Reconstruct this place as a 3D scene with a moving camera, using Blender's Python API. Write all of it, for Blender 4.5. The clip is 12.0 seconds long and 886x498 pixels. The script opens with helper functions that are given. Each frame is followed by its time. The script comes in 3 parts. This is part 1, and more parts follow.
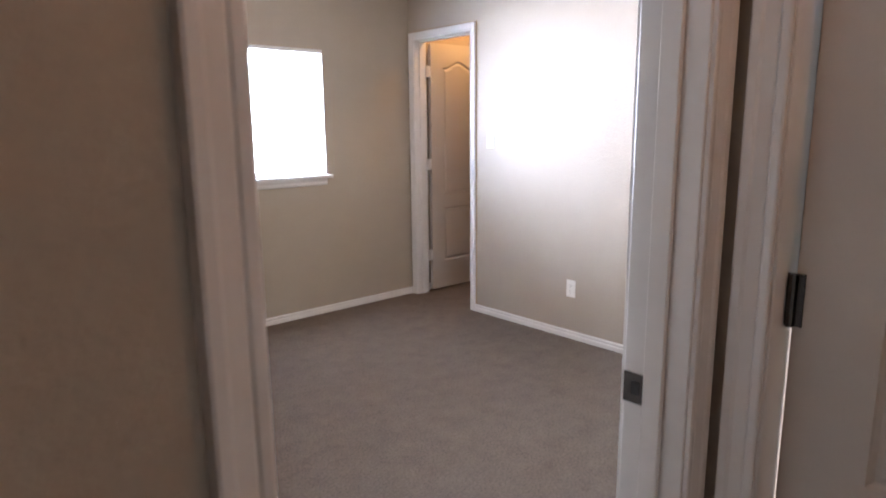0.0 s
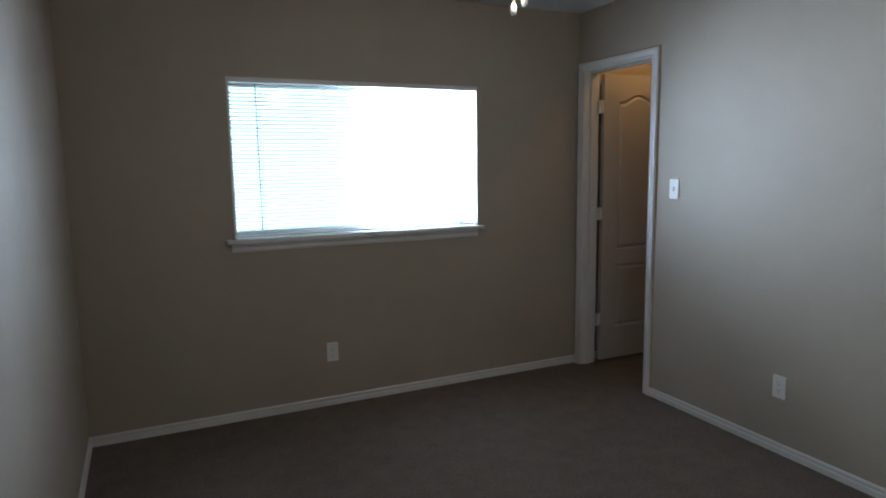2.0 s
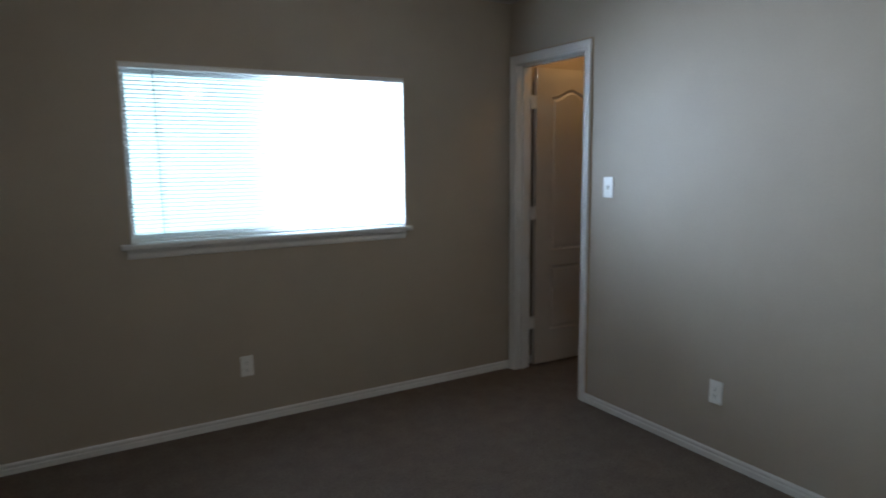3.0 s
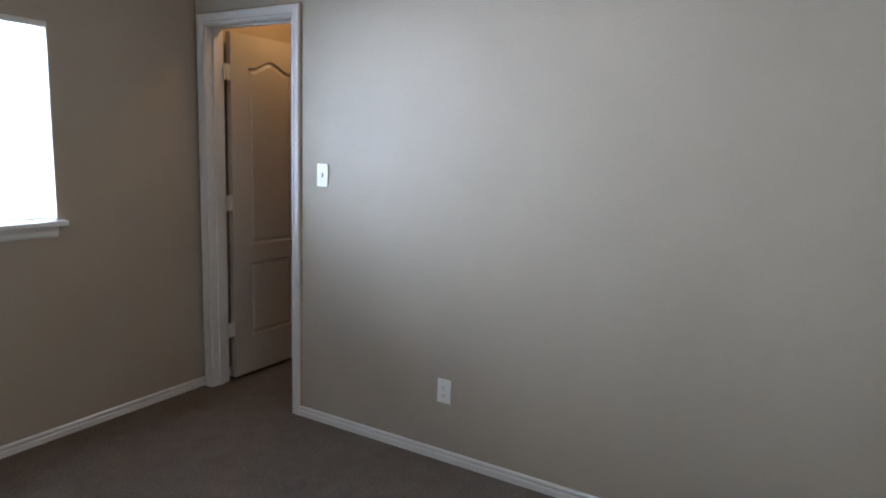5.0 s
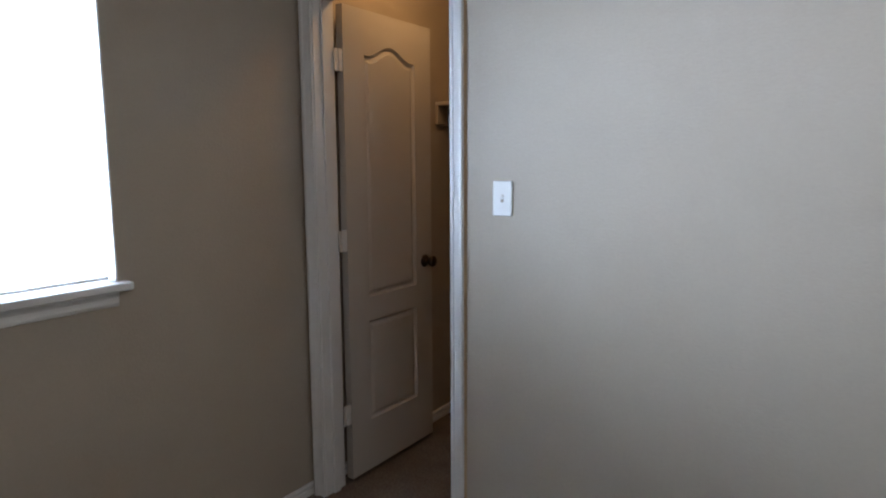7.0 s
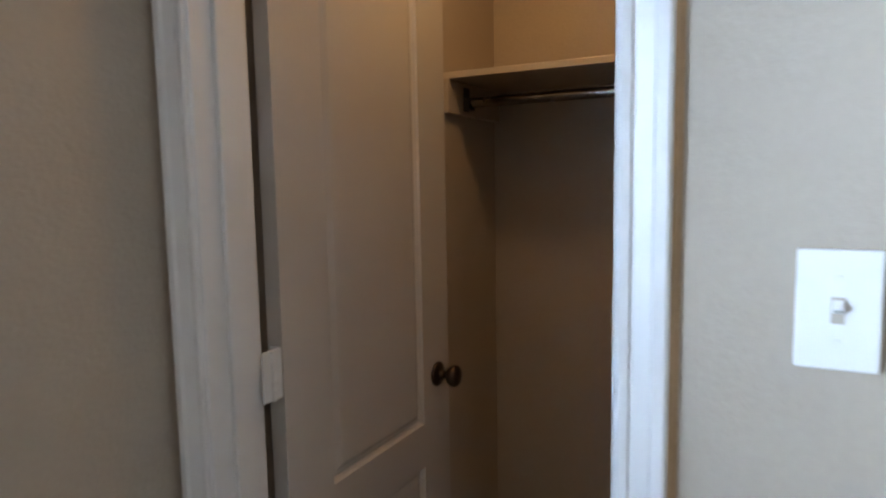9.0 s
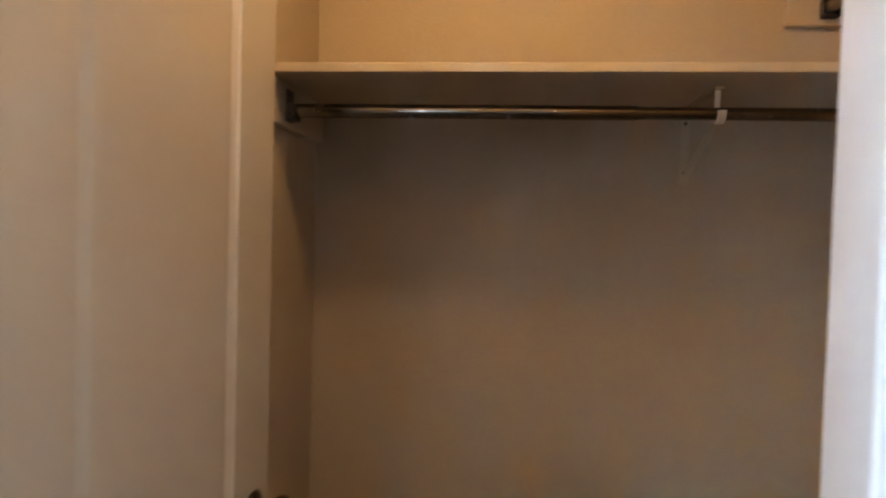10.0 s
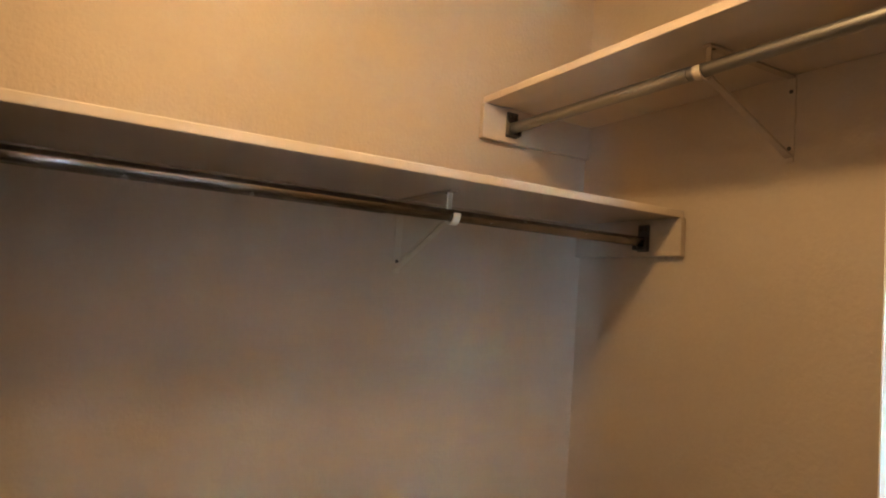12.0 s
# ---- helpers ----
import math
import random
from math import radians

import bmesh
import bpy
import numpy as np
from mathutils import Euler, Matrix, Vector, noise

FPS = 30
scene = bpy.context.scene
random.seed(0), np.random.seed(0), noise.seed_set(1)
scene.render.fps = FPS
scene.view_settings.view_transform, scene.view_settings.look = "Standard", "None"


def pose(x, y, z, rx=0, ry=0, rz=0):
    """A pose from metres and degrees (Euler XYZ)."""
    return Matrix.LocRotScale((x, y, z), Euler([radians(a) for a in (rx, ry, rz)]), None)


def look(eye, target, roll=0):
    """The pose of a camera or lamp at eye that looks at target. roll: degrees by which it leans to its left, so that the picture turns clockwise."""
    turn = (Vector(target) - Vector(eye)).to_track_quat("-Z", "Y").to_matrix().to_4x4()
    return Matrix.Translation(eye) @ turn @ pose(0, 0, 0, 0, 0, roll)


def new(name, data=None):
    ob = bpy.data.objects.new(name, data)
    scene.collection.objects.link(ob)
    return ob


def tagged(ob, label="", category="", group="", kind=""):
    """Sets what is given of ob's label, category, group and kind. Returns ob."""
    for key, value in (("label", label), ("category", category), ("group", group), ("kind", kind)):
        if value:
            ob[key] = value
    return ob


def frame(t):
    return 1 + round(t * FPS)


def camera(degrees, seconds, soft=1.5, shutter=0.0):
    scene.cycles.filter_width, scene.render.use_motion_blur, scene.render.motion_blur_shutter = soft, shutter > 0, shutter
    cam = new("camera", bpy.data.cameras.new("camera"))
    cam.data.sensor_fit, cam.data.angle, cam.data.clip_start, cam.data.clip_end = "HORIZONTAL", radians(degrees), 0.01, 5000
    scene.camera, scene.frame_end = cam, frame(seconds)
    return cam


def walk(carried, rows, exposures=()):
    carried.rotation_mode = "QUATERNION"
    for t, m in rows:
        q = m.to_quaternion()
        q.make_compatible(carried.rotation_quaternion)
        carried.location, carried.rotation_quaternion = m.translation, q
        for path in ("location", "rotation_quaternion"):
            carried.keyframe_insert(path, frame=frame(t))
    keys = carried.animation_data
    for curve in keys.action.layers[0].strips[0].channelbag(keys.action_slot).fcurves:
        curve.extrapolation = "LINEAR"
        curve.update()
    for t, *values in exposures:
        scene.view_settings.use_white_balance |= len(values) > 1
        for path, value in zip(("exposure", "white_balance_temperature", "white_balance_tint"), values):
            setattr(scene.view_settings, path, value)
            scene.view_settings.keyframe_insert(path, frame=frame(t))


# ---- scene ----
cam = camera(69.5, 12.0, soft=1.9, shutter=0.4)

PATH = [
    (0, (-3.327, -4.121, 1.392), (-2.02, -2.655, 1.014), -0.6),
    (0.5, (-3.208, -4.103, 1.431), (-1.96, -2.571, 1.125), -0.3),
    (1, (-3.059, -3.959, 1.442), (-2.035, -2.265, 1.158), -0.4),
    (1.5, (-2.919, -3.801, 1.477), (-2.031, -2.03, 1.208), -0.3),
    (2, (-2.788, -3.69, 1.464), (-1.945, -1.896, 1.193), -0.8),
    (2.5, (-2.66, -3.589, 1.468), (-1.812, -1.798, 1.202), -0.8),
    (3, (-2.609, -3.501, 1.453), (-1.598, -1.797, 1.175), -0.6),
    (3.5, (-2.595, -3.341, 1.488), (-1.211, -1.929, 1.187), -0.4),
    (3.7, (-2.595, -3.304, 1.509), (-1.048, -2.073, 1.209), -0.1),
    (5.3, (-2.354, -2.92, 1.438), (-0.649, -1.923, 1.123), 2.0),
    (5.5, (-2.298, -2.821, 1.435), (-0.642, -1.743, 1.123), 1.9),
    (6, (-2.197, -2.535, 1.406), (-0.602, -1.367, 1.102), 1.0),
    (6.5, (-2.073, -2.209, 1.418), (-0.46, -1.057, 1.151), 0.2),
    (6.7, (-2.005, -2.087, 1.402), (-0.367, -0.97, 1.137), 0.2),
    (8.3, (-1.029, -1.149, 1.407), (0.66, -0.108, 1.157), -1.4),
    (8.5, (-0.921, -1.054, 1.403), (0.786, -0.04, 1.164), -1.1),
    (9, (-0.691, -0.862, 1.415), (1.068, 0.067, 1.206), -1.0),
    (9.5, (-0.478, -0.651, 1.460), (1.410, -0.034, 1.230), -1.4),
    (10, (-0.293, -0.515, 1.398), (1.694, -0.299, 1.336), 1.6),
    (10.5, (-0.153, -0.344, 1.45), (1.823, -0.652, 1.422), 0.9),
    (11, (-0.125, -0.264, 1.512), (1.739, -0.99, 1.533), 2.9),
    (11.5, (-0.096, -0.248, 1.525), (1.651, -1.215, 1.65), 3.8),
    (12, (-0.109, -0.234, 1.491), (1.623, -1.225, 1.614), 4.1),
]
# seconds, stops, kelvin, tint
EXPOSURES = [(0.0, 1.5, 6900, 27), (0.5, 1.38, 6800, 20), (1.0, 0.9, 6500, 16), (1.5, 0.02, 6300, 13), (2.0, -0.4, 6250, 12), (2.5, -0.48, 6250, 11),
             (3.5, -0.44, 6250, 12), (5.3, 0.24, 6450, 17), (6.5, 0.05, 6400, 17), (8.3, 0.72, 6200, 15), (9.0, 0.76, 6200, 14), (9.5, 1.1, 6450, 13),
             (10.0, 1.75, 6800, 13), (10.5, 2.05, 7250, 12), (11.0, 2.0, 6850, 11), (11.5, 2.4, 5900, 10), (12.0, 2.38, 5900, 10)]
walk(cam, [(t, look(eye, target, roll)) for t, eye, target, roll in PATH], EXPOSURES)

# ---------------------------------------------------------------- light
world = bpy.data.worlds.new("world")
scene.world = world
world.use_nodes = True
wn = world.node_tree
sky = wn.nodes.new("ShaderNodeTexSky")
sky.sky_type = "NISHITA"
sky.sun_disc = False
sky.sun_elevation, sky.sun_rotation = radians(50), radians(180)
wn.links.new(sky.outputs[0], wn.nodes["Background"].inputs[0])
wn.nodes["Background"].inputs[1].default_value = 0.12


def lamp(name, kind, power, colour, m, **extra):
    data = bpy.data.lights.new(name, kind)
    data.energy, data.color = power, colour
    if kind == "AREA":
        data.shape, data.size, data.size_y = "RECTANGLE", extra["size"], extra["size_y"]
        data.spread = radians(extra["spread"])
    elif kind == "POINT":
        data.shadow_soft_size = extra["radius"]
    elif kind == "SUN":
        data.angle = extra["angle"]
    ob = new(name, data)
    ob.matrix_world = m
    return ob


# the sun stands behind the house, the window faces away from it
lamp("sun", "SUN", 3.0, (1.0, 0.95, 0.88), pose(0, -6, 8, 40, 0, 12), angle=radians(0.5))
# skylight in the window's opening: clear half, and the half behind the insect screen
lamp("sky_clear_pane", "AREA", 90, (0.58, 0.775, 1.0), look((-1.168, 0.262, 1.49), (-1.168, -1, 1.49)), size=0.70, size_y=0.86, spread=116)
lamp("sky_screened_pane", "AREA", 3.2, (0.60, 0.90, 1.0), look((-1.9115, 0.262, 1.49), (-1.9115, -1, 1.49)), size=0.787, size_y=0.86, spread=116)
# the fan's light kit
lamp("fan_bulbs", "POINT", 8, (1.0, 0.84, 0.66), pose(-1.60, -1.78, 2.04), radius=0.09)
# bulb of the closet's ceiling light, and of the hall's
lamp("closet_bulb", "POINT", 5.6, (1.0, 0.59, 0.225), pose(0.48, -0.43, 2.36), radius=0.075)
lamp("hall_bulb", "POINT", 1.7, (1.0, 0.50, 0.24), pose(-2.55, -4.5, 2.33), radius=0.06)


# ---------------------------------------------------------------- materials
def material(name, colour, rough=0.6, metal=0.0, spec=0.5, vary=0.06, scale=3.0, grain=0.0, grain_scale=200.0, bump=0.0, bump_scale=150.0,
             bump_distance=0.002, rough_vary=0.0, dirt=None, dirt_amount=0.0, dirt_scale=6.0, transmission=0.0, per_object=0.0, soft_bump=0.0):
    mat = bpy.data.materials.new(name)
    mat.use_nodes = True
    n, l = mat.node_tree.nodes, mat.node_tree.links
    b = n["Principled BSDF"]
    b.inputs["Roughness"].default_value, b.inputs["Metallic"].default_value = rough, metal
    b.inputs["Specular IOR Level"].default_value = spec
    b.inputs["Transmission Weight"].default_value = transmission
    tex = n.new("ShaderNodeTexCoord")

    def noise_tex(s, detail=3.0, roughness=0.6):
        t = n.new("ShaderNodeTexNoise")
        t.inputs["Scale"].default_value, t.inputs["Detail"].default_value, t.inputs["Roughness"].default_value = s, detail, roughness
        l.new(tex.outputs["Object"], t.inputs["Vector"])
        return t

    def scaled(out, low, high):
        r = n.new("ShaderNodeMapRange")
        r.inputs["From Min"].default_value, r.inputs["From Max"].default_value = 0.3, 0.7
        r.inputs["To Min"].default_value, r.inputs["To Max"].default_value = low, high
        l.new(out, r.inputs["Value"])
        return r.outputs[0]

    def times(a, factor):
        m = n.new("ShaderNodeVectorMath")
        m.operation = "SCALE"
        l.new(a, m.inputs[0])
        l.new(factor, m.inputs["Scale"])
        return m.outputs[0]

    rgb = n.new("ShaderNodeRGB")
    rgb.outputs[0].default_value = (*colour, 1)
    out = rgb.outputs[0]
    if vary:
        out = times(out, scaled(noise_tex(scale).outputs[0], 1 - vary, 1 + vary))
    if grain:
        out = times(out, scaled(noise_tex(grain_scale, 2.0).outputs[0], 1 - grain, 1 + grain))
    if per_object:
        info = n.new("ShaderNodeObjectInfo")
        r = n.new("ShaderNodeMapRange")
        r.inputs["To Min"].default_value, r.inputs["To Max"].default_value = 1 - per_object, 1 + per_object
        l.new(info.outputs["Random"], r.inputs["Value"])
        out = times(out, r.outputs[0])
    if dirt:
        mix = n.new("ShaderNodeMix")
        mix.data_type = "RGBA"
        l.new(out, mix.inputs["A"])
        mix.inputs["B"].default_value = (*dirt, 1)
        r = n.new("ShaderNodeMapRange")
        r.inputs["From Min"].default_value, r.inputs["From Max"].default_value = 0.55, 0.75
        r.inputs["To Max"].default_value = dirt_amount
        l.new(noise_tex(dirt_scale, 6.0, 0.65).outputs[0], r.inputs["Value"])
        l.new(r.outputs[0], mix.inputs["Factor"])
        out = mix.outputs["Result"]
    l.new(out, b.inputs["Base Color"])
    if rough_vary:
        l.new(scaled(noise_tex(scale * 2.3).outputs[0], rough - rough_vary, rough + rough_vary), b.inputs["Roughness"])
    if bump:
        bp = n.new("ShaderNodeBump")
        bp.inputs["Strength"].default_value, bp.inputs["Distance"].default_value = bump, bump_distance
        l.new(noise_tex(bump_scale, 3.0, 0.5).outputs[0], bp.inputs["Height"])
        if soft_bump:
            b2 = n.new("ShaderNodeBump")
            b2.inputs["Strength"].default_value, b2.inputs["Distance"].default_value = soft_bump, 0.004
            l.new(noise_tex(bump_scale * 0.22, 2.0).outputs[0], b2.inputs["Height"])
            l.new(b2.outputs[0], bp.inputs["Normal"])
        l.new(bp.outputs[0], b.inputs["Normal"])
    return mat


PAINT = material("wall_paint", (0.39, 0.328, 0.258), 0.55, spec=0.40, vary=0.035, scale=1.6, grain=0.02, grain_scale=90, bump=0.4, bump_scale=115,
                 bump_distance=0.0022, rough_vary=0.05, soft_bump=0.22)
CEILING = material("ceiling_paint", (0.52, 0.51, 0.495), 0.9, vary=0.03, bump=0.8, bump_scale=70, bump_distance=0.004)
TRIM = material("trim_paint", (0.70, 0.68, 0.65), 0.36, vary=0.03, scale=4, bump=0.12, bump_scale=60, dirt=(0.5, 0.45, 0.38), dirt_amount=0.25, dirt_scale=5,
                rough_vary=0.06)
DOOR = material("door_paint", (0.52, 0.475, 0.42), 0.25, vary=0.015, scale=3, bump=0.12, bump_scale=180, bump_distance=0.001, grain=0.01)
CARPET = material("carpet", (0.172, 0.136, 0.110), 0.95, spec=0.1, vary=0.09, scale=9, grain=0.24, grain_scale=95, bump=1.0, bump_scale=220, bump_distance=0.008,
                  dirt=(0.115, 0.085, 0.066), dirt_amount=0.5, dirt_scale=11, soft_bump=0.25)
PLASTIC = material("white_plastic", (0.78, 0.77, 0.74), 0.32, vary=0.02)
DARK = material("dark_slot", (0.02, 0.02, 0.02), 0.6, vary=0)
DARK_STEEL = material("dark_steel", (0.075, 0.072, 0.07), 0.42, metal=0.8, vary=0.15, scale=30)
STEEL = material("dull_steel", (0.30, 0.305, 0.31), 0.38, metal=1.0, vary=0.03, scale=8)
CHROME = material("worn_chrome", (0.20, 0.19, 0.18), 0.17, metal=1.0, vary=0.2, scale=9, rough_vary=0.12, dirt=(0.05, 0.045, 0.04), dirt_amount=0.7, dirt_scale=14)
BRONZE = material("oiled_bronze", (0.055, 0.035, 0.025), 0.28, metal=0.8, vary=0.15, scale=30)
NICKEL = material("satin_nickel", (0.075, 0.07, 0.066), 0.25, metal=1.0, vary=0.08, scale=20)
BRASS = material("antique_brass", (0.42, 0.29, 0.13), 0.3, metal=1.0, vary=0.1, scale=20)
WOODBLADE = material("oak_blade", (0.36, 0.21, 0.10), 0.45, vary=0.15, scale=12, grain=0.1, grain_scale=60)
BEIGE = material("beige_bracket", (0.42, 0.36, 0.285), 0.5, vary=0.05, scale=20)
CAULK = material("yellowed_caulk", (0.40, 0.27, 0.15), 0.6, vary=0.1, scale=15)
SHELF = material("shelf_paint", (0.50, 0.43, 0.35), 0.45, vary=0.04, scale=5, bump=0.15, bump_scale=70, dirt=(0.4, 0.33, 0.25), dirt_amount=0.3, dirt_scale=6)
VINYL = material("window_vinyl", (0.72, 0.73, 0.73), 0.4, vary=0.02)
EXTERIOR = material("brick_outside", (0.32, 0.2, 0.15), 0.85, vary=0.2, scale=9)
LAWN = material("lawn", (0.06, 0.09, 0.03), 0.95, vary=0.3, scale=1.5, grain=0.3, grain_scale=40)
FROST = material("frosted_glass", (0.86, 0.84, 0.80), 0.45, vary=0.02)
FROST.node_tree.nodes["Principled BSDF"].inputs["Emission Color"].default_value = (1.0, 0.85, 0.66, 1)
FROST.node_tree.nodes["Principled BSDF"].inputs["Emission Strength"].default_value = 2.5


def slat_material():
    mat = material("blind_slat", (0.66, 0.66, 0.65), 0.5, vary=0.02, per_object=0.03)
    n, l = mat.node_tree.nodes, mat.node_tree.links
    tr = n.new("ShaderNodeBsdfTranslucent")
    tr.inputs[0].default_value = (0.80, 0.82, 0.84, 1)
    mix = n.new("ShaderNodeMixShader")
    mix.inputs[0].default_value = 0.4
    l.new(n["Principled BSDF"].outputs[0], mix.inputs[1])
    l.new(tr.outputs[0], mix.inputs[2])
    l.new(mix.outputs[0], n["Material Output"].inputs[0])
    return mat


def glass_material():
    mat = bpy.data.materials.new("window_glass")
    mat.use_nodes = True
    b = mat.node_tree.nodes["Principled BSDF"]
    b.inputs["Transmission Weight"].default_value, b.inputs["Roughness"].default_value, b.inputs["IOR"].default_value = 1.0, 0.0, 1.45
    return mat


def bulb_material(name, colour, strength):
    mat = bpy.data.materials.new(name)
    mat.use_nodes = True
    b = mat.node_tree.nodes["Principled BSDF"]
    b.inputs["Emission Color"].default_value, b.inputs["Emission Strength"].default_value = (*colour, 1), strength
    return mat


def screen_material():
    mat = material("screen_mesh", (0.20, 0.24, 0.25), 0.7, vary=0.05, scale=40)
    n, l = mat.node_tree.nodes, mat.node_tree.links
    clear = n.new("ShaderNodeBsdfTransparent")
    mix = n.new("ShaderNodeMixShader")
    mix.inputs[0].default_value = 0.3
    l.new(n["Principled BSDF"].outputs[0], mix.inputs[1])
    l.new(clear.outputs[0], mix.inputs[2])
    l.new(mix.outputs[0], n["Material Output"].inputs[0])
    return mat


SLAT, GLASS, SCREEN = slat_material(), glass_material(), screen_material()
BULB = bulb_material("lit_bulb", (1.0, 0.66, 0.36), 6.0)


# ---------------------------------------------------------------- building helpers
def part(name, bm, mat, parent=None, label="", smooth=False, recalc=True):
    if recalc:
        bmesh.ops.recalc_face_normals(bm, faces=bm.faces)
    me = bpy.data.meshes.new(name)
    bm.to_mesh(me)
    bm.free()
    me.materials.append(mat)
    if smooth:
        for p in me.polygons:
            p.use_smooth = True
    ob = new(name, me)
    if parent is not None:
        ob.parent = parent
    if label:
        ob["label"] = label
    return ob


def share(name, source, m, parent):
    ob = new(name, source.data)
    ob.parent = parent
    ob.matrix_basis = m
    return ob


def thing(name, m=None, **tags):
    ob = new(name)
    ob.empty_display_size = 0.1
    if m is not None:
        ob.matrix_basis = m
    return tagged(ob, **tags)


def box(bm, x0, x1, y0, y1, z0, z1, bevel=0.0, segments=2):
    made = bmesh.ops.create_cube(bm, size=1.0)["verts"]
    for v in made:
        v.co = Vector((x0 + (v.co.x + 0.5) * (x1 - x0), y0 + (v.co.y + 0.5) * (y1 - y0), z0 + (v.co.z + 0.5) * (z1 - z0)))
    if bevel:
        edges = list({e for v in made for e in v.link_edges})
        bmesh.ops.bevel(bm, geom=edges, offset=bevel, segments=segments, affect="EDGES", profile=0.6)
    return bm


def boxed(x0, x1, y0, y1, z0, z1, bevel=0.0, segments=2):
    return box(bmesh.new(), x0, x1, y0, y1, z0, z1, bevel, segments)


def lathe(profile, steps=24, m=None, bm=None):
    """Turns (radius, height) pairs round z; m places the result."""
    bm = bm or bmesh.new()
    m = m or Matrix()
    rings = []
    for r, h in profile:
        rings.append([bm.verts.new(m @ Vector((r * math.cos(2 * math.pi * k / steps), r * math.sin(2 * math.pi * k / steps), h))) for k in range(steps)])
    for a, b in zip(rings, rings[1:]):
        for k in range(steps):
            bm.faces.new((a[k], a[(k + 1) % steps], b[(k + 1) % steps], b[k]))
    bm.faces.new(rings[0])
    bm.faces.new(rings[-1])
    return bm


def rod(a, b, r, steps=16, bm=None):
    a, b = Vector(a), Vector(b)
    turn = (b - a).to_track_quat("Z", "Y").to_matrix().to_4x4()
    return lathe([(r, 0), (r, (b - a).length)], steps, Matrix.Translation(a) @ turn, bm)


def wall(name, axis, along, across, height, holes=(), mat=PAINT, label="", outside=None):
    """A wall along x or y with openings (from, to, bottom, top) that go through it; only its outer faces are made."""
    cuts_a = sorted({along[0], along[1], *[h[0] for h in holes], *[h[1] for h in holes]})
    cuts_z = sorted({height[0], height[1], *[h[2] for h in holes], *[h[3] for h in holes]})
    na, nz = len(cuts_a) - 1, len(cuts_z) - 1

    def solid(i, k):
        if not (0 <= i < na and 0 <= k < nz):
            return False
        a, z = (cuts_a[i] + cuts_a[i + 1]) / 2, (cuts_z[k] + cuts_z[k + 1]) / 2
        return not any(h[0] < a < h[1] and h[2] < z < h[3] for h in holes)

    bm, seen = bmesh.new(), {}

    def vert(a, c, z):
        key = (round(a, 5), round(c, 5), round(z, 5))
        if key not in seen:
            seen[key] = bm.verts.new((a, c, z) if axis == "x" else (c, a, z))
        return seen[key]

    c0, c1 = across
    for i in range(na):
        for k in range(nz):
            if not solid(i, k):
                continue
            a0, a1, z0, z1 = cuts_a[i], cuts_a[i + 1], cuts_z[k], cuts_z[k + 1]
            for c in across:
                bm.faces.new((vert(a0, c, z0), vert(a1, c, z0), vert(a1, c, z1), vert(a0, c, z1)))
            for di, dk, p, q in ((-1, 0, (a0, z0), (a0, z1)), (1, 0, (a1, z0), (a1, z1)), (0, -1, (a0, z0), (a1, z0)), (0, 1, (a0, z1), (a1, z1))):
                if not solid(i + di, k + dk):
                    bm.faces.new((vert(p[0], c0, p[1]), vert(q[0], c0, q[1]), vert(q[0], c1, q[1]), vert(p[0], c1, p[1])))
    return tagged(part(name, bm, mat), label=label, category="wall", kind="structure")


def run(name, a, b, normal, profile, mat, label="", parent=None, category=""):
    """A moulding from a to b on the floor: profile of (proud, height) pairs, standing off along normal."""
    bm = bmesh.new()
    nrm, rows = Vector((*normal, 0)), []
    for p in (a, b):
        rows.append([bm.verts.new(Vector((*p, 0)) + nrm * d + Vector((0, 0, h))) for d, h in profile])
    count = len(profile)
    for k in range(count):
        bm.faces.new((rows[0][k], rows[0][(k + 1) % count], rows[1][(k + 1) % count], rows[1][k]))
    bm.faces.new(rows[0])
    bm.faces.new(rows[1])
    ob = part(name, bm, mat, parent)
    return tagged(ob, label=label, category=category, kind="structure") if parent is None else ob


CASING = [(0.0, 0.0), (0.0, 0.009), (0.004, 0.011), (0.014, 0.011), (0.018, 0.008), (0.021, 0.0095), (0.040, 0.0135), (0.046, 0.017), (0.058, 0.018),
          (0.0615, 0.016), (0.063, 0.0)]
BASE = [(0.0, 0.0), (0.0125, 0.0), (0.0125, 0.024), (0.0115, 0.027), (0.0045, 0.029), (0.0045, 0.034), (0.0095, 0.036), (0.0115, 0.040), (0.0115, 0.046),
        (0.007, 0.052), (0.0, 0.053)]


def casing(a0, a1, top, place, mat=TRIM, parent=None, width=0.87):
    """The moulded surround of an opening: place(a, z, d) gives the point at a along the wall, height z, and d proud of it."""
    bm, rows = bmesh.new(), []
    for u, d in CASING:
        u *= width
        rows.append([bm.verts.new(place(a, z, d)) for a, z in ((a0 - u, 0.0), (a0 - u, top + u), (a1 + u, top + u), (a1 + u, 0.0))])
    for p, q in zip(rows, rows[1:]):
        for k in range(3):
            bm.faces.new((p[k], p[k + 1], q[k + 1], q[k]))
    bm.faces.new([r[0] for r in rows])
    bm.faces.new([r[3] for r in rows])
    return part("casing", bm, mat, parent)


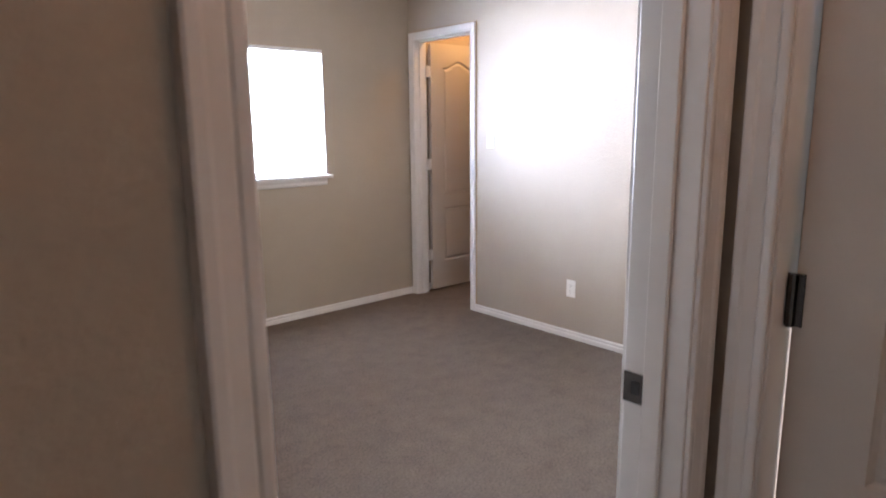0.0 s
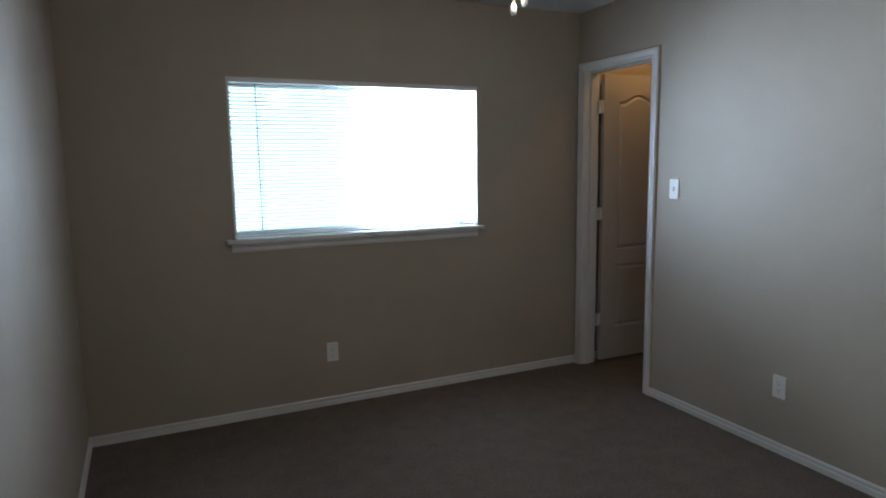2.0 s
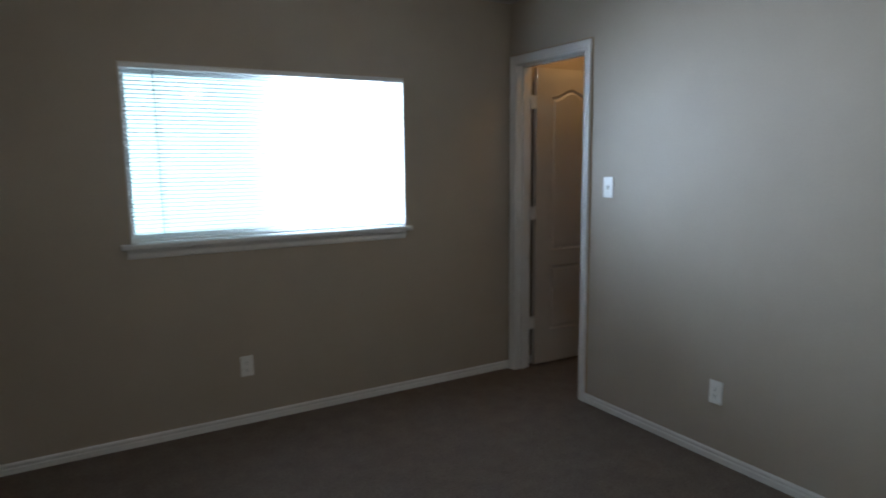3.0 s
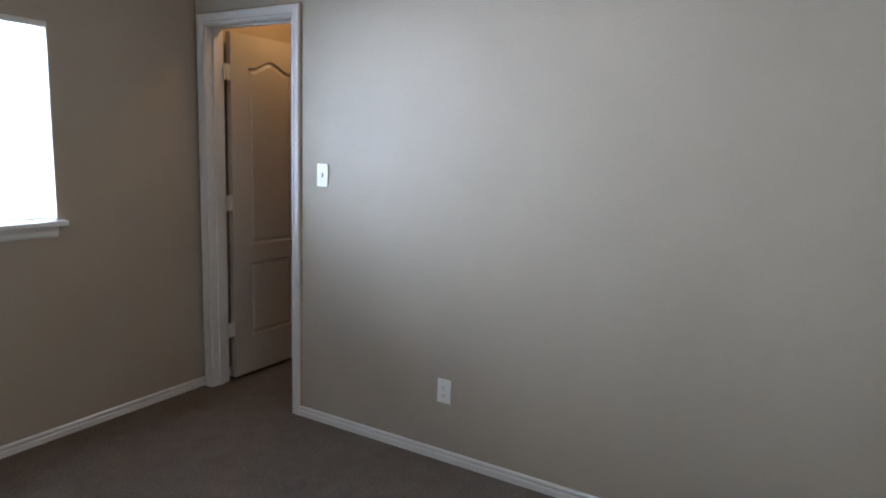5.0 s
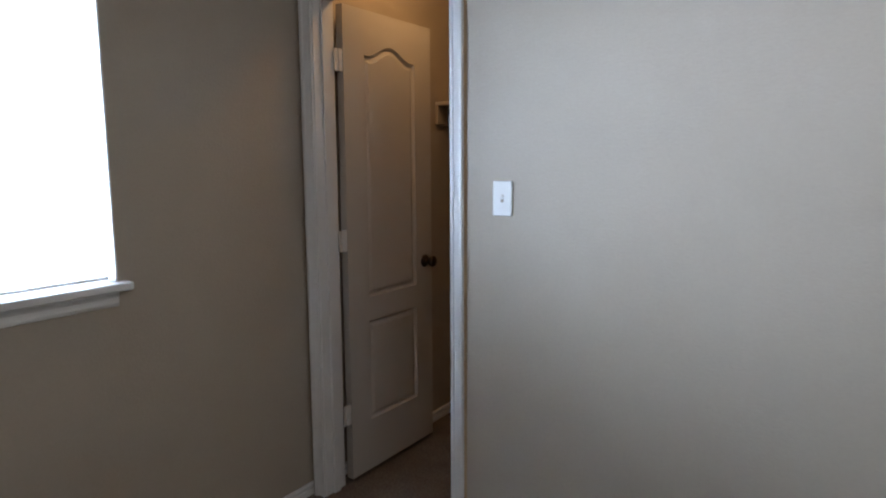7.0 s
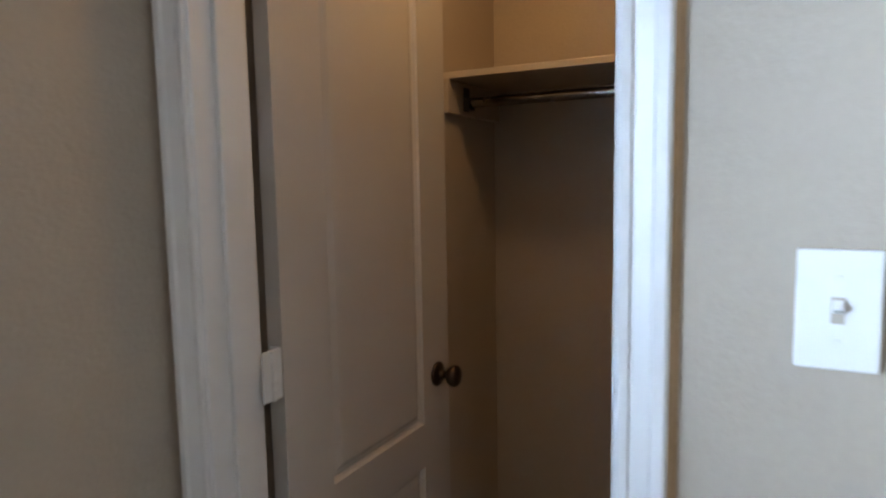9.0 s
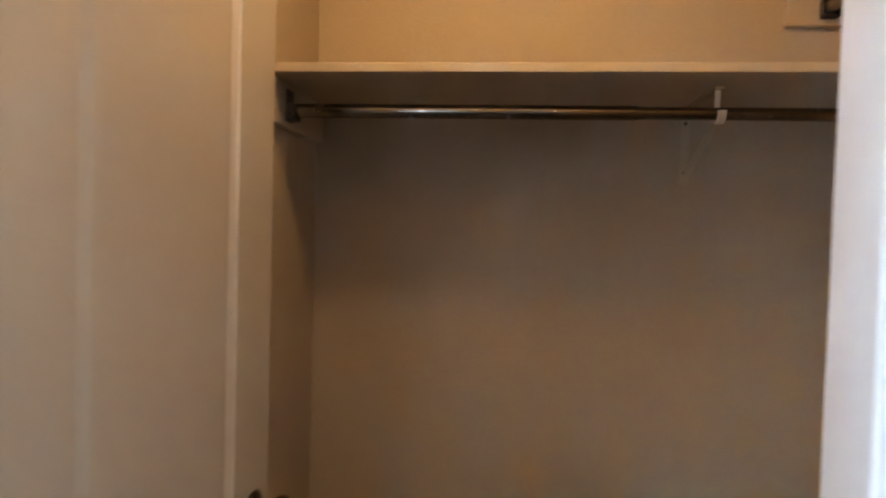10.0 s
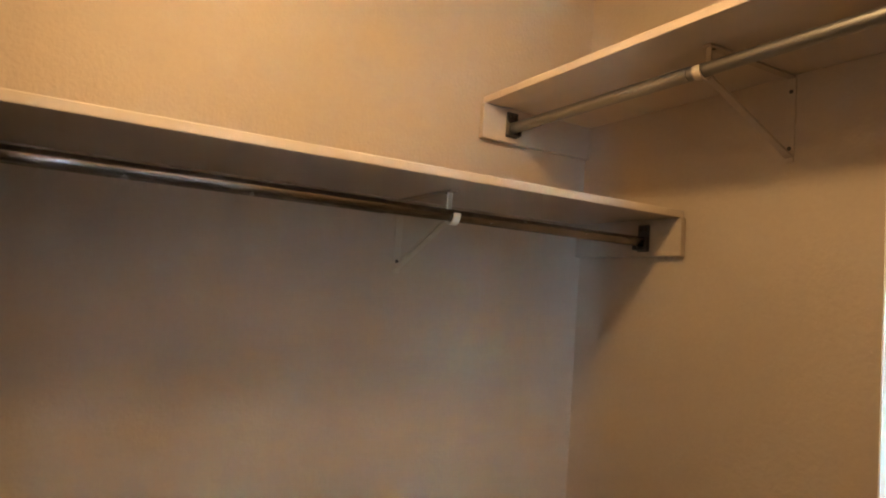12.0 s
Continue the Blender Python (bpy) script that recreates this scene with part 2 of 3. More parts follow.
def panel_outline(x0, x1, z0, z1, arch, inset, steps=20):
    """Points round a door panel, its top flat at the shoulders and rising in a curve between them."""
    pts = [(x0 + inset, z0 + inset), (x1 - inset, z0 + inset)]
    for k in range(steps + 1):
        s = 1 - k / steps
        x = x0 + inset + s * (x1 - x0 - 2 * inset)
        w = min(max((s - 0.06) / 0.88, 0), 1)
        pts.append((x, z1 - inset + arch * (0.5 - 0.5 * math.cos(2 * math.pi * w))))
    return pts


def door_leaf(width, height, thick, parent, mat=DOOR, label="", sides=(1, 1), stile=0.128):
    """A moulded two-panel leaf with an arched top panel. Local x from the hinge edge, z up, its faces at y = 0 and y = thick."""
    from mathutils.geometry import tessellate_polygon
    bm = bmesh.new()
    panels = [(stile, width - stile, 0.235, 0.692, 0.0), (stile, width - stile, 0.802, height - 0.185, 0.052)]
    steps_in = [(0.0, 0.0), (0.003, 0.0055), (0.009, 0.0110), (0.017, 0.0110), (0.030, 0.0036), (0.040, 0.0030)]
    for side in (0, 1):
        y_at = (lambda d: d) if side == 0 else (lambda d: thick - d)
        outer = [(0, 0), (width, 0), (width, height), (0, height)]
        loops = [outer] + [panel_outline(*p[:4], p[4], 0.0) for p in panels]
        flat = [pt for loop in loops for pt in loop]
        verts = [bm.verts.new((x, y_at(0), z)) for x, z in flat]
        for tri in tessellate_polygon([[Vector((x, z, 0)) for x, z in loop] for loop in loops]):
            try:
                bm.faces.new([verts[k] for k in tri])
            except ValueError:
                pass
        start = 4
        for p in panels:
            count = len(panel_outline(*p[:4], p[4], 0.0))
            ring = verts[start:start + count]
            start += count
            for inset, depth in steps_in[1:]:
                nxt = [bm.verts.new((x, y_at(depth), z)) for x, z in panel_outline(*p[:4], p[4], inset)]
                for k in range(count):
                    bm.faces.new((ring[k], ring[(k + 1) % count], nxt[(k + 1) % count], nxt[k]))
                ring = nxt
            bm.faces.new(ring)
        if side == 0:
            first = verts[:4]
        else:
            for k in range(4):
                bm.faces.new((first[k], first[(k + 1) % 4], verts[(k + 1) % 4], verts[k]))
    return part("leaf", bm, mat, parent, label)


def door_knob(parent, m, mat, label):
    """A round knob on its rose, standing along local z."""
    knob = part("knob", lathe([(0.0005, 0.0), (0.031, 0.0), (0.0315, 0.004), (0.027, 0.008), (0.014, 0.010), (0.0105, 0.016), (0.0105, 0.026), (0.015, 0.031), (0.024, 0.038),
                               (0.0275, 0.047), (0.0265, 0.056), (0.020, 0.062), (0.008, 0.064), (0.0005, 0.064)], 28), mat, parent, label, smooth=True)
    knob.matrix_basis = m
    return knob


def hinge(parent, m, mat=TRIM, label=""):
    """A butt hinge: two leaves and a knuckle, about local z."""
    bm = bmesh.new()
    box(bm, -0.026, 0.0, -0.0015, 0.0015, -0.045, 0.045, 0.0006, 1)
    box(bm, 0.0, 0.026, -0.0015, 0.0015, -0.045, 0.045, 0.0006, 1)
    for k in range(5):
        lathe([(0.0055, -0.045 + k * 0.0182), (0.0055, -0.045 + k * 0.0182 + 0.0165)], 10, Matrix.Translation((0, -0.003, 0)), bm)
    ob = part("hinge", bm, mat, parent, label)
    ob.matrix_basis = m
    return ob


# ---------------------------------------------------------------- the setting
TOP = 2.45
tagged(part("floor", boxed(-5.3, 1.445, -4.87, 0.0, -0.1, 0.0), CARPET), label="beige-brown cut-pile carpet with faint stains", category="floor", kind="structure")
tagged(part("ceiling", boxed(-5.3, 1.445, -4.87, 0.3, TOP, TOP + 0.12), CEILING), label="white textured ceiling", category="ceiling", kind="structure")
tagged(part("ground", boxed(-400, 400, -400, 400, -0.5, -0.3), LAWN), label="grass ground outside the house", category="ground", kind="structure")

WIN = (-2.335, -0.799, 1.048, 1.936)
wall("wall_north", "x", (-3.24, 1.445), (0.0, 0.3), (-0.1, TOP), [WIN], label="beige orange-peel wall with the window")
wall("wall_east", "y", (-3.51, 0.0), (0.0, 0.115), (-0.1, TOP), [(-0.724, -0.060, -0.1, 2.070)], label="beige orange-peel wall with the closet doorway")
wall("wall_west", "y", (-3.51, 0.0), (-3.24, -3.125), (-0.1, TOP), label="beige orange-peel wall beside the room door")
RD0, RD1 = -3.092, -2.335
wall("wall_south", "x", (-5.3, 0.115), (-3.63, -3.51), (-0.1, TOP), [(RD0 - 0.018, RD1 + 0.018, -0.1, 2.065), (-4.115, -3.340, -0.1, 2.065)],
     label="beige wall between bedroom and hall")
wall("wall_hall_east", "y", (-4.75, -3.63), (-2.265, -2.15), (-0.1, TOP), [(-4.499, -3.714, -0.1, 2.065)], label="beige end wall of the hall")
wall("wall_hall_south", "x", (-5.3, -2.15), (-4.87, -4.75), (-0.1, TOP), label="beige hall wall")
wall("wall_hall_west", "y", (-4.75, -3.63), (-5.3, -5.18), (-0.1, TOP), label="beige hall wall")
wall("wall_closet_east", "y", (-1.64, 0.0), (1.33, 1.445), (-0.1, TOP), label="beige back wall of the closet")
wall("wall_closet_south", "x", (0.115, 1.33), (-1.64, -1.525), (-0.1, TOP), label="beige side wall of the closet")

BASE_TAGS = dict(label="white two-step wooden baseboard", category="baseboard")
run("baseboard_north", (-3.125, 0), (0, 0), (0, -1), BASE, TRIM, **BASE_TAGS)
run("baseboard_east", (0, -0.7655), (0, -3.51), (-1, 0), BASE, TRIM, **BASE_TAGS)
run("baseboard_west", (-3.125, 0), (-3.125, -3.51), (1, 0), BASE, TRIM, **BASE_TAGS)
run("baseboard_south", (RD1 + 0.07, -3.51), (0, -3.51), (0, 1), BASE, TRIM, **BASE_TAGS)
run("baseboard_closet_east", (1.33, 0), (1.33, -1.525), (-1, 0), BASE, TRIM, **BASE_TAGS)
run("baseboard_closet_south", (0.115, -1.525), (1.33, -1.525), (0, 1), BASE, TRIM, **BASE_TAGS)
run("baseboard_closet_north", (0.13, 0), (1.33, 0), (0, -1), BASE, TRIM, **BASE_TAGS)
run("baseboard_hall_south", (-5.18, -4.75), (-2.265, -4.75), (0, 1), BASE, TRIM, **BASE_TAGS)


# ---------------------------------------------------------------- doors
def frame_boards(parent, lo, hi, top, across, axis, stop):
    """The lining of an opening: two jambs, a head and the stops against which the leaf closes."""
    def put(name, a0, a1, c0, c1, z0, z1):
        span = (a0, a1, c0, c1) if axis == "x" else (c0, c1, a0, a1)
        return part(name, boxed(*span, z0, z1, 0.002, 1), TRIM, parent)
    c0, c1 = across
    s0, s1 = stop
    put("jamb", lo - 0.018, lo, c0, c1, 0, top)
    put("jamb", hi, hi + 0.018, c0, c1, 0, top)
    put("head", lo - 0.018, hi + 0.018, c0, c1, top, top + 0.018)
    put("stop", lo, lo + 0.011, s0, s1, 0, top)
    put("stop", hi - 0.011, hi, s0, s1, 0, top)
    put("stop", lo, hi, s0, s1, top - 0.011, top)


# closet door: hinged at the corner side, standing open into the closet
closet_door = thing("door_1", label="white two-panel arched closet door standing open inwards", category="door", kind="structure")
CD0, CD1 = -0.706, -0.078
frame_boards(closet_door, CD0, CD1, 2.052, (-0.002, 0.117), "y", (0.040, 0.076))
casing(CD0 - 0.005, CD1 + 0.005, 2.057, lambda a, z, d: (-0.0005 - d, a, z), parent=closet_door)
bm, rows = bmesh.new(), []
for u, d in ((0.0540, 0.0), (0.0540, 0.0055), (0.0585, 0.0040), (0.0630, 0.0)):
    rows.append([bm.verts.new((-0.0003 - d, a, z)) for a, z in ((CD0 - 0.005 - u, 0.054), (CD0 - 0.005 - u, 2.057 + u), (CD1 + 0.005 + min(u, 0.068), 2.057 + u),
                                                                (CD1 + 0.005 + min(u, 0.068), 0.054))])
for p, q in zip(rows, rows[1:]):
    for k in range(3):
        bm.faces.new((p[k], p[k + 1], q[k + 1], q[k]))
part("caulk_line", bm, CAULK, closet_door, "yellowed caulk line along the casing")
CLOSET_LEAF = pose(0.150, -0.095, 0.018, 0, 0, -1.0)
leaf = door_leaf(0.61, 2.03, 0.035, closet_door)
leaf.matrix_basis = CLOSET_LEAF
door_knob(leaf, pose(0.55, 0.0, 0.912, 90, 0, 0), BRONZE, "dark oiled-bronze round door knob")
door_knob(leaf, pose(0.55, 0.035, 0.912, -90, 0, 0), BRONZE, "dark oiled-bronze round door knob")
part("latch_plate", boxed(0.6095, 0.6112, 0.006, 0.029, 0.883, 0.941), BRONZE, leaf, "dark latch plate on the leaf's edge")
for z in (0.302, 1.066, 1.806):
    bm = boxed(-0.046, 0.001, 0.004, 0.0075, z - 0.045, z + 0.045, 0.0008, 1)
    box(bm, -0.0016, -0.0002, 0.004, 0.030, z - 0.045, z + 0.045)
    for k in range(5):
        rod((-0.022, 0.006, z - 0.045 + k * 0.0182), (-0.022, 0.006, z - 0.045 + k * 0.0182 + 0.0165), 0.0062, 10, bm)
    part("hinge", bm, TRIM, leaf, "painted butt hinge")

# bedroom door: open flat along the west wall
room_door = thing("door_2", label="white two-panel bedroom door open against the wall", category="door", kind="structure")
frame_boards(room_door, RD0, RD1, 2.047, (-3.632, -3.508), "x", (-3.590, -3.553))
casing(RD0 - 0.005, RD1 + 0.005, 2.052, lambda a, z, d: (a, -3.6305 - d, z), parent=room_door)
casing(RD0 - 0.005 + 0.03, RD1 + 0.005, 2.052, lambda a, z, d: (a if a > -3.0 else max(a - 0.03, -3.124), -3.5095 + d, z), parent=room_door)
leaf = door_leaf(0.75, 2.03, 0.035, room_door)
leaf.matrix_basis = pose(-3.040, -3.498, 0.018, 0, 0, 89.0)
door_knob(leaf, pose(0.688, 0.0, 0.90, 90, 0, 0), NICKEL, "dark satin-nickel round door knob")
door_knob(leaf, pose(0.688, 0.035, 0.90, -90, 0, 0), NICKEL, "dark satin-nickel round door knob")
part("latch_plate", boxed(0.7495, 0.7512, 0.006, 0.029, 0.871, 0.929), NICKEL, leaf)
for z in (0.22, 1.0, 1.80):
    bm = boxed(-0.0016, 0.0004, 0.004, 0.033, z - 0.045, z + 0.045)
    rod((-0.006, 0.039, z - 0.045), (-0.006, 0.039, z + 0.045), 0.006, 10, bm)
    part("hinge", bm, NICKEL, leaf, "satin-nickel butt hinge")
strike = boxed(RD1 - 0.0022, RD1 + 0.001, -3.556, -3.509, 0.888, 0.946, 0.0008, 1)
plate = part("strike_plate", strike, NICKEL, room_door, "dark metal strike plate")
part("strike_hole", boxed(RD1 - 0.0026, RD1 - 0.0016, -3.543, -3.526, 0.905, 0.931), DARK, plate)

# door at the end of the hall, closed in its frame
end_door = thing("door_3", label="white panelled door closed at the hall's end", category="door", kind="structure")
frame_boards(end_door, -4.481, -3.732, 2.047, (-2.267, -2.148), "y", (-2.174, -2.150))
casing(-4.486, -3.727, 2.052, lambda a, z, d: (-2.2655 - d, a, z), parent=end_door, width=0.95)
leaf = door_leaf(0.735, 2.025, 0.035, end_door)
leaf.matrix_basis = pose(-2.212, -3.746, 0.018, 0, 0, -90)
for z in (0.22, 1.085, 1.80):
    bm = boxed(-0.016, 0.014, -0.0022, 0.0004, z - 0.045, z + 0.045, 0.0006, 1)
    rod((-0.004, -0.006, z - 0.045), (-0.004, -0.006, z + 0.045), 0.006, 10, bm)
    part("hinge", bm, NICKEL, leaf, "satin-nickel butt hinge")
door_knob(leaf, pose(0.672, 0.0, 0.90, 90, 0, 0), NICKEL, "dark satin-nickel round door knob")

# next door along the hall
side_door = thing("door_4", label="white panelled door closed along the hall", category="door", kind="structure")
frame_boards(side_door, -4.097, -3.358, 2.047, (-3.632, -3.508), "x", (-3.590, -3.553))
casing(-4.102, -3.353, 2.052, lambda a, z, d: (a, -3.6305 - d, z), parent=side_door)
leaf = door_leaf(0.733, 2.025, 0.035, side_door)
leaf.matrix_basis = pose(-4.094, -3.549, 0.018)
door_knob(leaf, pose(0.67, 0.0, 0.90, 90, 0, 0), NICKEL, "dark satin-nickel round door knob")

# ---------------------------------------------------------------- window
window = thing("window_1", label="white sliding window behind closed blinds", category="window", kind="structure")
wx0, wx1, wz0, wz1 = WIN
part("frame_side", boxed(wx0, wx0 + 0.042, 0.205, 0.275, wz0, wz1, 0.003, 1), VINYL, window)
part("frame_side", boxed(wx1 - 0.042, wx1, 0.205, 0.275, wz0, wz1, 0.003, 1), VINYL, window)
part("frame_top", boxed(wx0 + 0.042, wx1 - 0.042, 0.205, 0.275, wz1 - 0.028, wz1, 0.003, 1), VINYL, window)
part("frame_bottom", boxed(wx0 + 0.042, wx1 - 0.042, 0.205, 0.275, wz0, wz0 + 0.024, 0.003, 1), VINYL, window)
MID = -1.545
part("meeting_rail", boxed(MID - 0.002, MID + 0.002, 0.280, 0.290, wz0 + 0.024, wz1 - 0.028, 0.001, 1), SLAT, window)
pane = part("pane", boxed(wx0 + 0.042, wx1 - 0.042, 0.250, 0.255, wz0 + 0.024, wz1 - 0.028), GLASS, window)
pane.visible_shadow = False
screen = part("insect_screen", boxed(wx0 + 0.046, MID - 0.010, 0.2925, 0.2935, wz0 + 0.046, wz1 - 0.046), SCREEN, window, "fine grey insect screen over one sash")
screen.visible_shadow = False
for x in (wx0, wx1 - 0.006):
    part("reveal_trim", boxed(x, x + 0.006, -0.004, 0.204, wz0, wz1), TRIM, window)
part("reveal_trim", boxed(wx0 + 0.006, wx1 - 0.006, -0.004, 0.204, wz1 - 0.006, wz1), TRIM, window)
part("sill", boxed(wx0 - 0.045, wx1 + 0.03, -0.042, 0.204, wz0 - 0.024, wz0 + 0.002, 0.007, 3), TRIM, window, "white painted wooden sill with a rounded nose")
bm = bmesh.new()
rows = []
for x in (wx0 - 0.018, wx1 - 0.004):
    rows.append([bm.verts.new((x, y, z)) for y, z in ((-0.0005, wz0 - 0.024), (-0.016, wz0 - 0.024), (-0.016, wz0 - 0.032), (-0.011, wz0 - 0.045), (-0.010, wz0 - 0.062),
                                                      (-0.006, wz0 - 0.072), (-0.0005, wz0 - 0.074))])
for k in range(7):
    bm.faces.new((rows[0][k], rows[0][(k + 1) % 7], rows[1][(k + 1) % 7], rows[1][k]))
bm.faces.new(rows[0]), bm.faces.new(rows[1])
part("apron", bm, TRIM, window, "white moulded apron below the sill")

blind = thing("window_blind", pose(0, 0, 0), label="white aluminium mini blind lowered with slats tilted", category="blind")
bx0, bx1, by = wx0 + 0.010, wx1 - 0.010, 0.040
part("headrail", boxed(bx0 - 0.003, bx1 + 0.003, by - 0.044, by + 0.006, wz1 - 0.027, wz1 - 0.007, 0.002, 1), PLASTIC, blind, "white metal headrail")
part("bottom_rail", boxed(bx0, bx1, by - 0.012, by + 0.012, wz0 + 0.006, wz0 + 0.018, 0.004, 2), PLASTIC, blind, "white bottom rail")
bm = bmesh.new()
grid = []
for x in (bx0, bx1):
    grid.append([bm.verts.new((x, -0.0125 + 0.025 * k / 6, 0.0028 * (1 - ((k - 3) / 3) ** 2))) for k in range(7)])
for k in range(6):
    bm.faces.new((grid[0][k], grid[1][k], grid[1][k + 1], grid[0][k + 1]))
count = 40
z_low, z_high = wz0 + 0.030, wz1 - 0.042
first = part("slat", bm, SLAT, blind, smooth=True)
tilts = random.Random(4)
for k in range(count):
    slat = first if k == 0 else share("slat", first, Matrix(), blind)
    slat.matrix_basis = pose(0, by, z_low + (z_high - z_low) * k / (count - 1), -7 + tilts.uniform(-1.5, 1.5), 0, 0)
for x in (bx0 + 0.17, (bx0 + bx1) / 2, bx1 - 0.17):
    bm = rod((x, by - 0.0135, wz0 + 0.012), (x, by - 0.0135, wz1 - 0.03), 0.0008, 6)
    rod((x, by + 0.0135, wz0 + 0.012), (x, by + 0.0135, wz1 - 0.03), 0.0008, 6, bm)
    part("ladder_cord", bm, PLASTIC, blind)
wand_x = wx0 + 0.155
part("wand", rod((wand_x, by - 0.026, wz1 - 0.03), (wand_x + 0.004, by - 0.024, wz0 + 0.045), 0.0028, 6), STEEL, blind, "clear grey tilt wand")


# ---------------------------------------------------------------- wall plates
def screw_head(parent, x, z, y=-0.0068, mat=PLASTIC):
    bm = lathe([(0.0003, 0.0), (0.0034, 0.0), (0.003, 0.0011), (0.0003, 0.0014)], 12, Matrix.Translation((x, y, z)) @ pose(0, 0, 0, 90))
    box(bm, x - 0.0026, x + 0.0026, y - 0.0017, y - 0.0008, z - 0.0005, z + 0.0005)
    return part("screw", bm, mat, parent)


def wall_plate(name, m, label, category):
    """A plate with its back against the wall, facing local -y."""
    ob = thing(name, m, label=label, category=category)
    bm = boxed(-0.035, 0.035, -0.0065, 0.0, -0.057, 0.057, 0.0035, 3)
    part("cover_plate", bm, PLASTIC, ob)
    return ob


def switch(m):
    ob = wall_plate("light_switch", m, "white toggle light switch on the beige wall", "switch")
    part("toggle_slot", boxed(-0.0055, 0.0055, -0.0072, -0.006, -0.0125, 0.0125), BEIGE, ob)
    bm = boxed(-0.0045, 0.0045, -0.016, -0.004, -0.004, 0.006, 0.0015, 2)
    bmesh.ops.rotate(bm, verts=bm.verts, cent=(0, -0.004, 0), matrix=Matrix.Rotation(radians(-28), 3, "X"))
    part("toggle", bm, PLASTIC, ob, "toggle lever tipped up")
    screw_head(ob, 0, 0.030), screw_head(ob, 0, -0.030)
    return ob


def outlet(m, label):
    ob = wall_plate("wall_outlet", m, label, "outlet")
    for z in (0.0195, -0.0195):
        bm = lathe([(0.0003, 0.0), (0.0172, 0.0), (0.0168, 0.0022), (0.0003, 0.0022)], 24, Matrix.Translation((0, -0.0062, z)) @ pose(0, 0, 0, 90))
        face = part("receptacle", bm, PLASTIC, ob)
        bm = boxed(-0.0075, -0.0055, -0.0089, -0.0082, z - 0.0015, z + 0.0065)
        box(bm, 0.0055, 0.0075, -0.0089, -0.0082, z - 0.0005, z + 0.0060)
        lathe([(0.0003, 0), (0.0026, 0), (0.0026, 0.0007), (0.0003, 0.0007)], 10, Matrix.Translation((0, -0.0082, z - 0.0085)) @ pose(0, 0, 0, 90), bm)
        part("slots", bm, DARK, face)
    screw_head(ob, 0, 0.0)
    return ob


switch(pose(0, -0.913, 1.290, 0, 0, -90))
outlet(pose(0, -1.648, 0.338, 0, 0, -90), "white duplex outlet low on the wall beside the closet")
outlet(pose(-1.805, 0, 0.33), "white duplex outlet low on the wall below the window")

# ---------------------------------------------------------------- ceiling fan
FX, FY = -1.60, -1.78
fan = thing("ceiling_fan", pose(FX, FY, TOP - 0.12), label="ceiling fan with oak blades and a lit glass light kit", category="fan")
part("canopy", lathe([(0.0005, 0.12), (0.065, 0.12), (0.063, 0.095), (0.045, 0.070), (0.018, 0.060), (0.0005, 0.060)], 28), BRASS, fan, smooth=True)
part("down_rod", rod((0, 0, -0.056), (0, 0, 0.062), 0.012, 16), BRASS, fan)
part("motor", lathe([(0.0005, -0.055), (0.05, -0.055), (0.095, -0.075), (0.115, -0.105), (0.115, -0.150), (0.09, -0.175), (0.055, -0.190), (0.0005, -0.19)], 32), BRASS, fan,
     "antique-brass motor housing", smooth=True)
part("light_fitter", lathe([(0.0005, -0.19), (0.045, -0.19), (0.055, -0.198), (0.055, -0.216), (0.035, -0.228), (0.0005, -0.232)], 28), BRASS, fan, smooth=True)
for k in range(4):
    turn = pose(0, 0, 0, 0, 0, 44 + 90 * k)
    bm = boxed(0.09, 0.22, -0.013, 0.013, -0.183, -0.177, 0.002, 1)
    box(bm, 0.20, 0.26, -0.045, 0.045, -0.187, -0.182, 0.002, 1)
    part("blade_iron", bm, BRASS, fan).matrix_basis = turn
    bm = bmesh.new()
    outline = [(0.21, -0.050), (0.34, -0.060), (0.58, -0.067), (0.635, -0.058), (0.655, -0.030), (0.66, 0.0), (0.655, 0.030), (0.635, 0.058), (0.58, 0.067), (0.34, 0.060), (0.21, 0.050)]
    low, high = [bm.verts.new((x, y, -0.006)) for x, y in outline], [bm.verts.new((x, y, 0)) for x, y in outline]
    bm.faces.new(low), bm.faces.new(high)
    for j in range(len(outline)):
        bm.faces.new((low[j], low[(j + 1) % len(outline)], high[(j + 1) % len(outline)], high[j]))
    bmesh.ops.rotate(bm, verts=bm.verts, cent=(0, 0, 0), matrix=Matrix.Rotation(radians(11), 3, "X"))
    bmesh.ops.translate(bm, verts=bm.verts, vec=(0, 0, -0.176))
    part("blade", bm, WOODBLADE, fan, "oak-veneer fan blade").matrix_basis = turn
for k in range(4):
    turn = pose(0, 0, 0, 0, 0, 20 + 90 * k)
    arm = part("lamp_arm", rod((0.05, 0, -0.196), (0.105, 0, -0.193), 0.008, 12), BRASS, fan)
    arm.matrix_basis = turn
    tilt = Matrix.Translation((0.100, 0, -0.192)) @ pose(0, 0, 0, 0, 100, 0) @ Matrix.Scale(0.52, 4)
    shade = part("shade", lathe([(0.018, 0.0), (0.030, 0.012), (0.042, 0.040), (0.050, 0.075), (0.060, 0.105), (0.057, 0.105), (0.047, 0.075), (0.039, 0.042), (0.027, 0.014),
                                 (0.015, 0.003)], 24, tilt), FROST, arm, "frosted tulip glass shade", smooth=True)
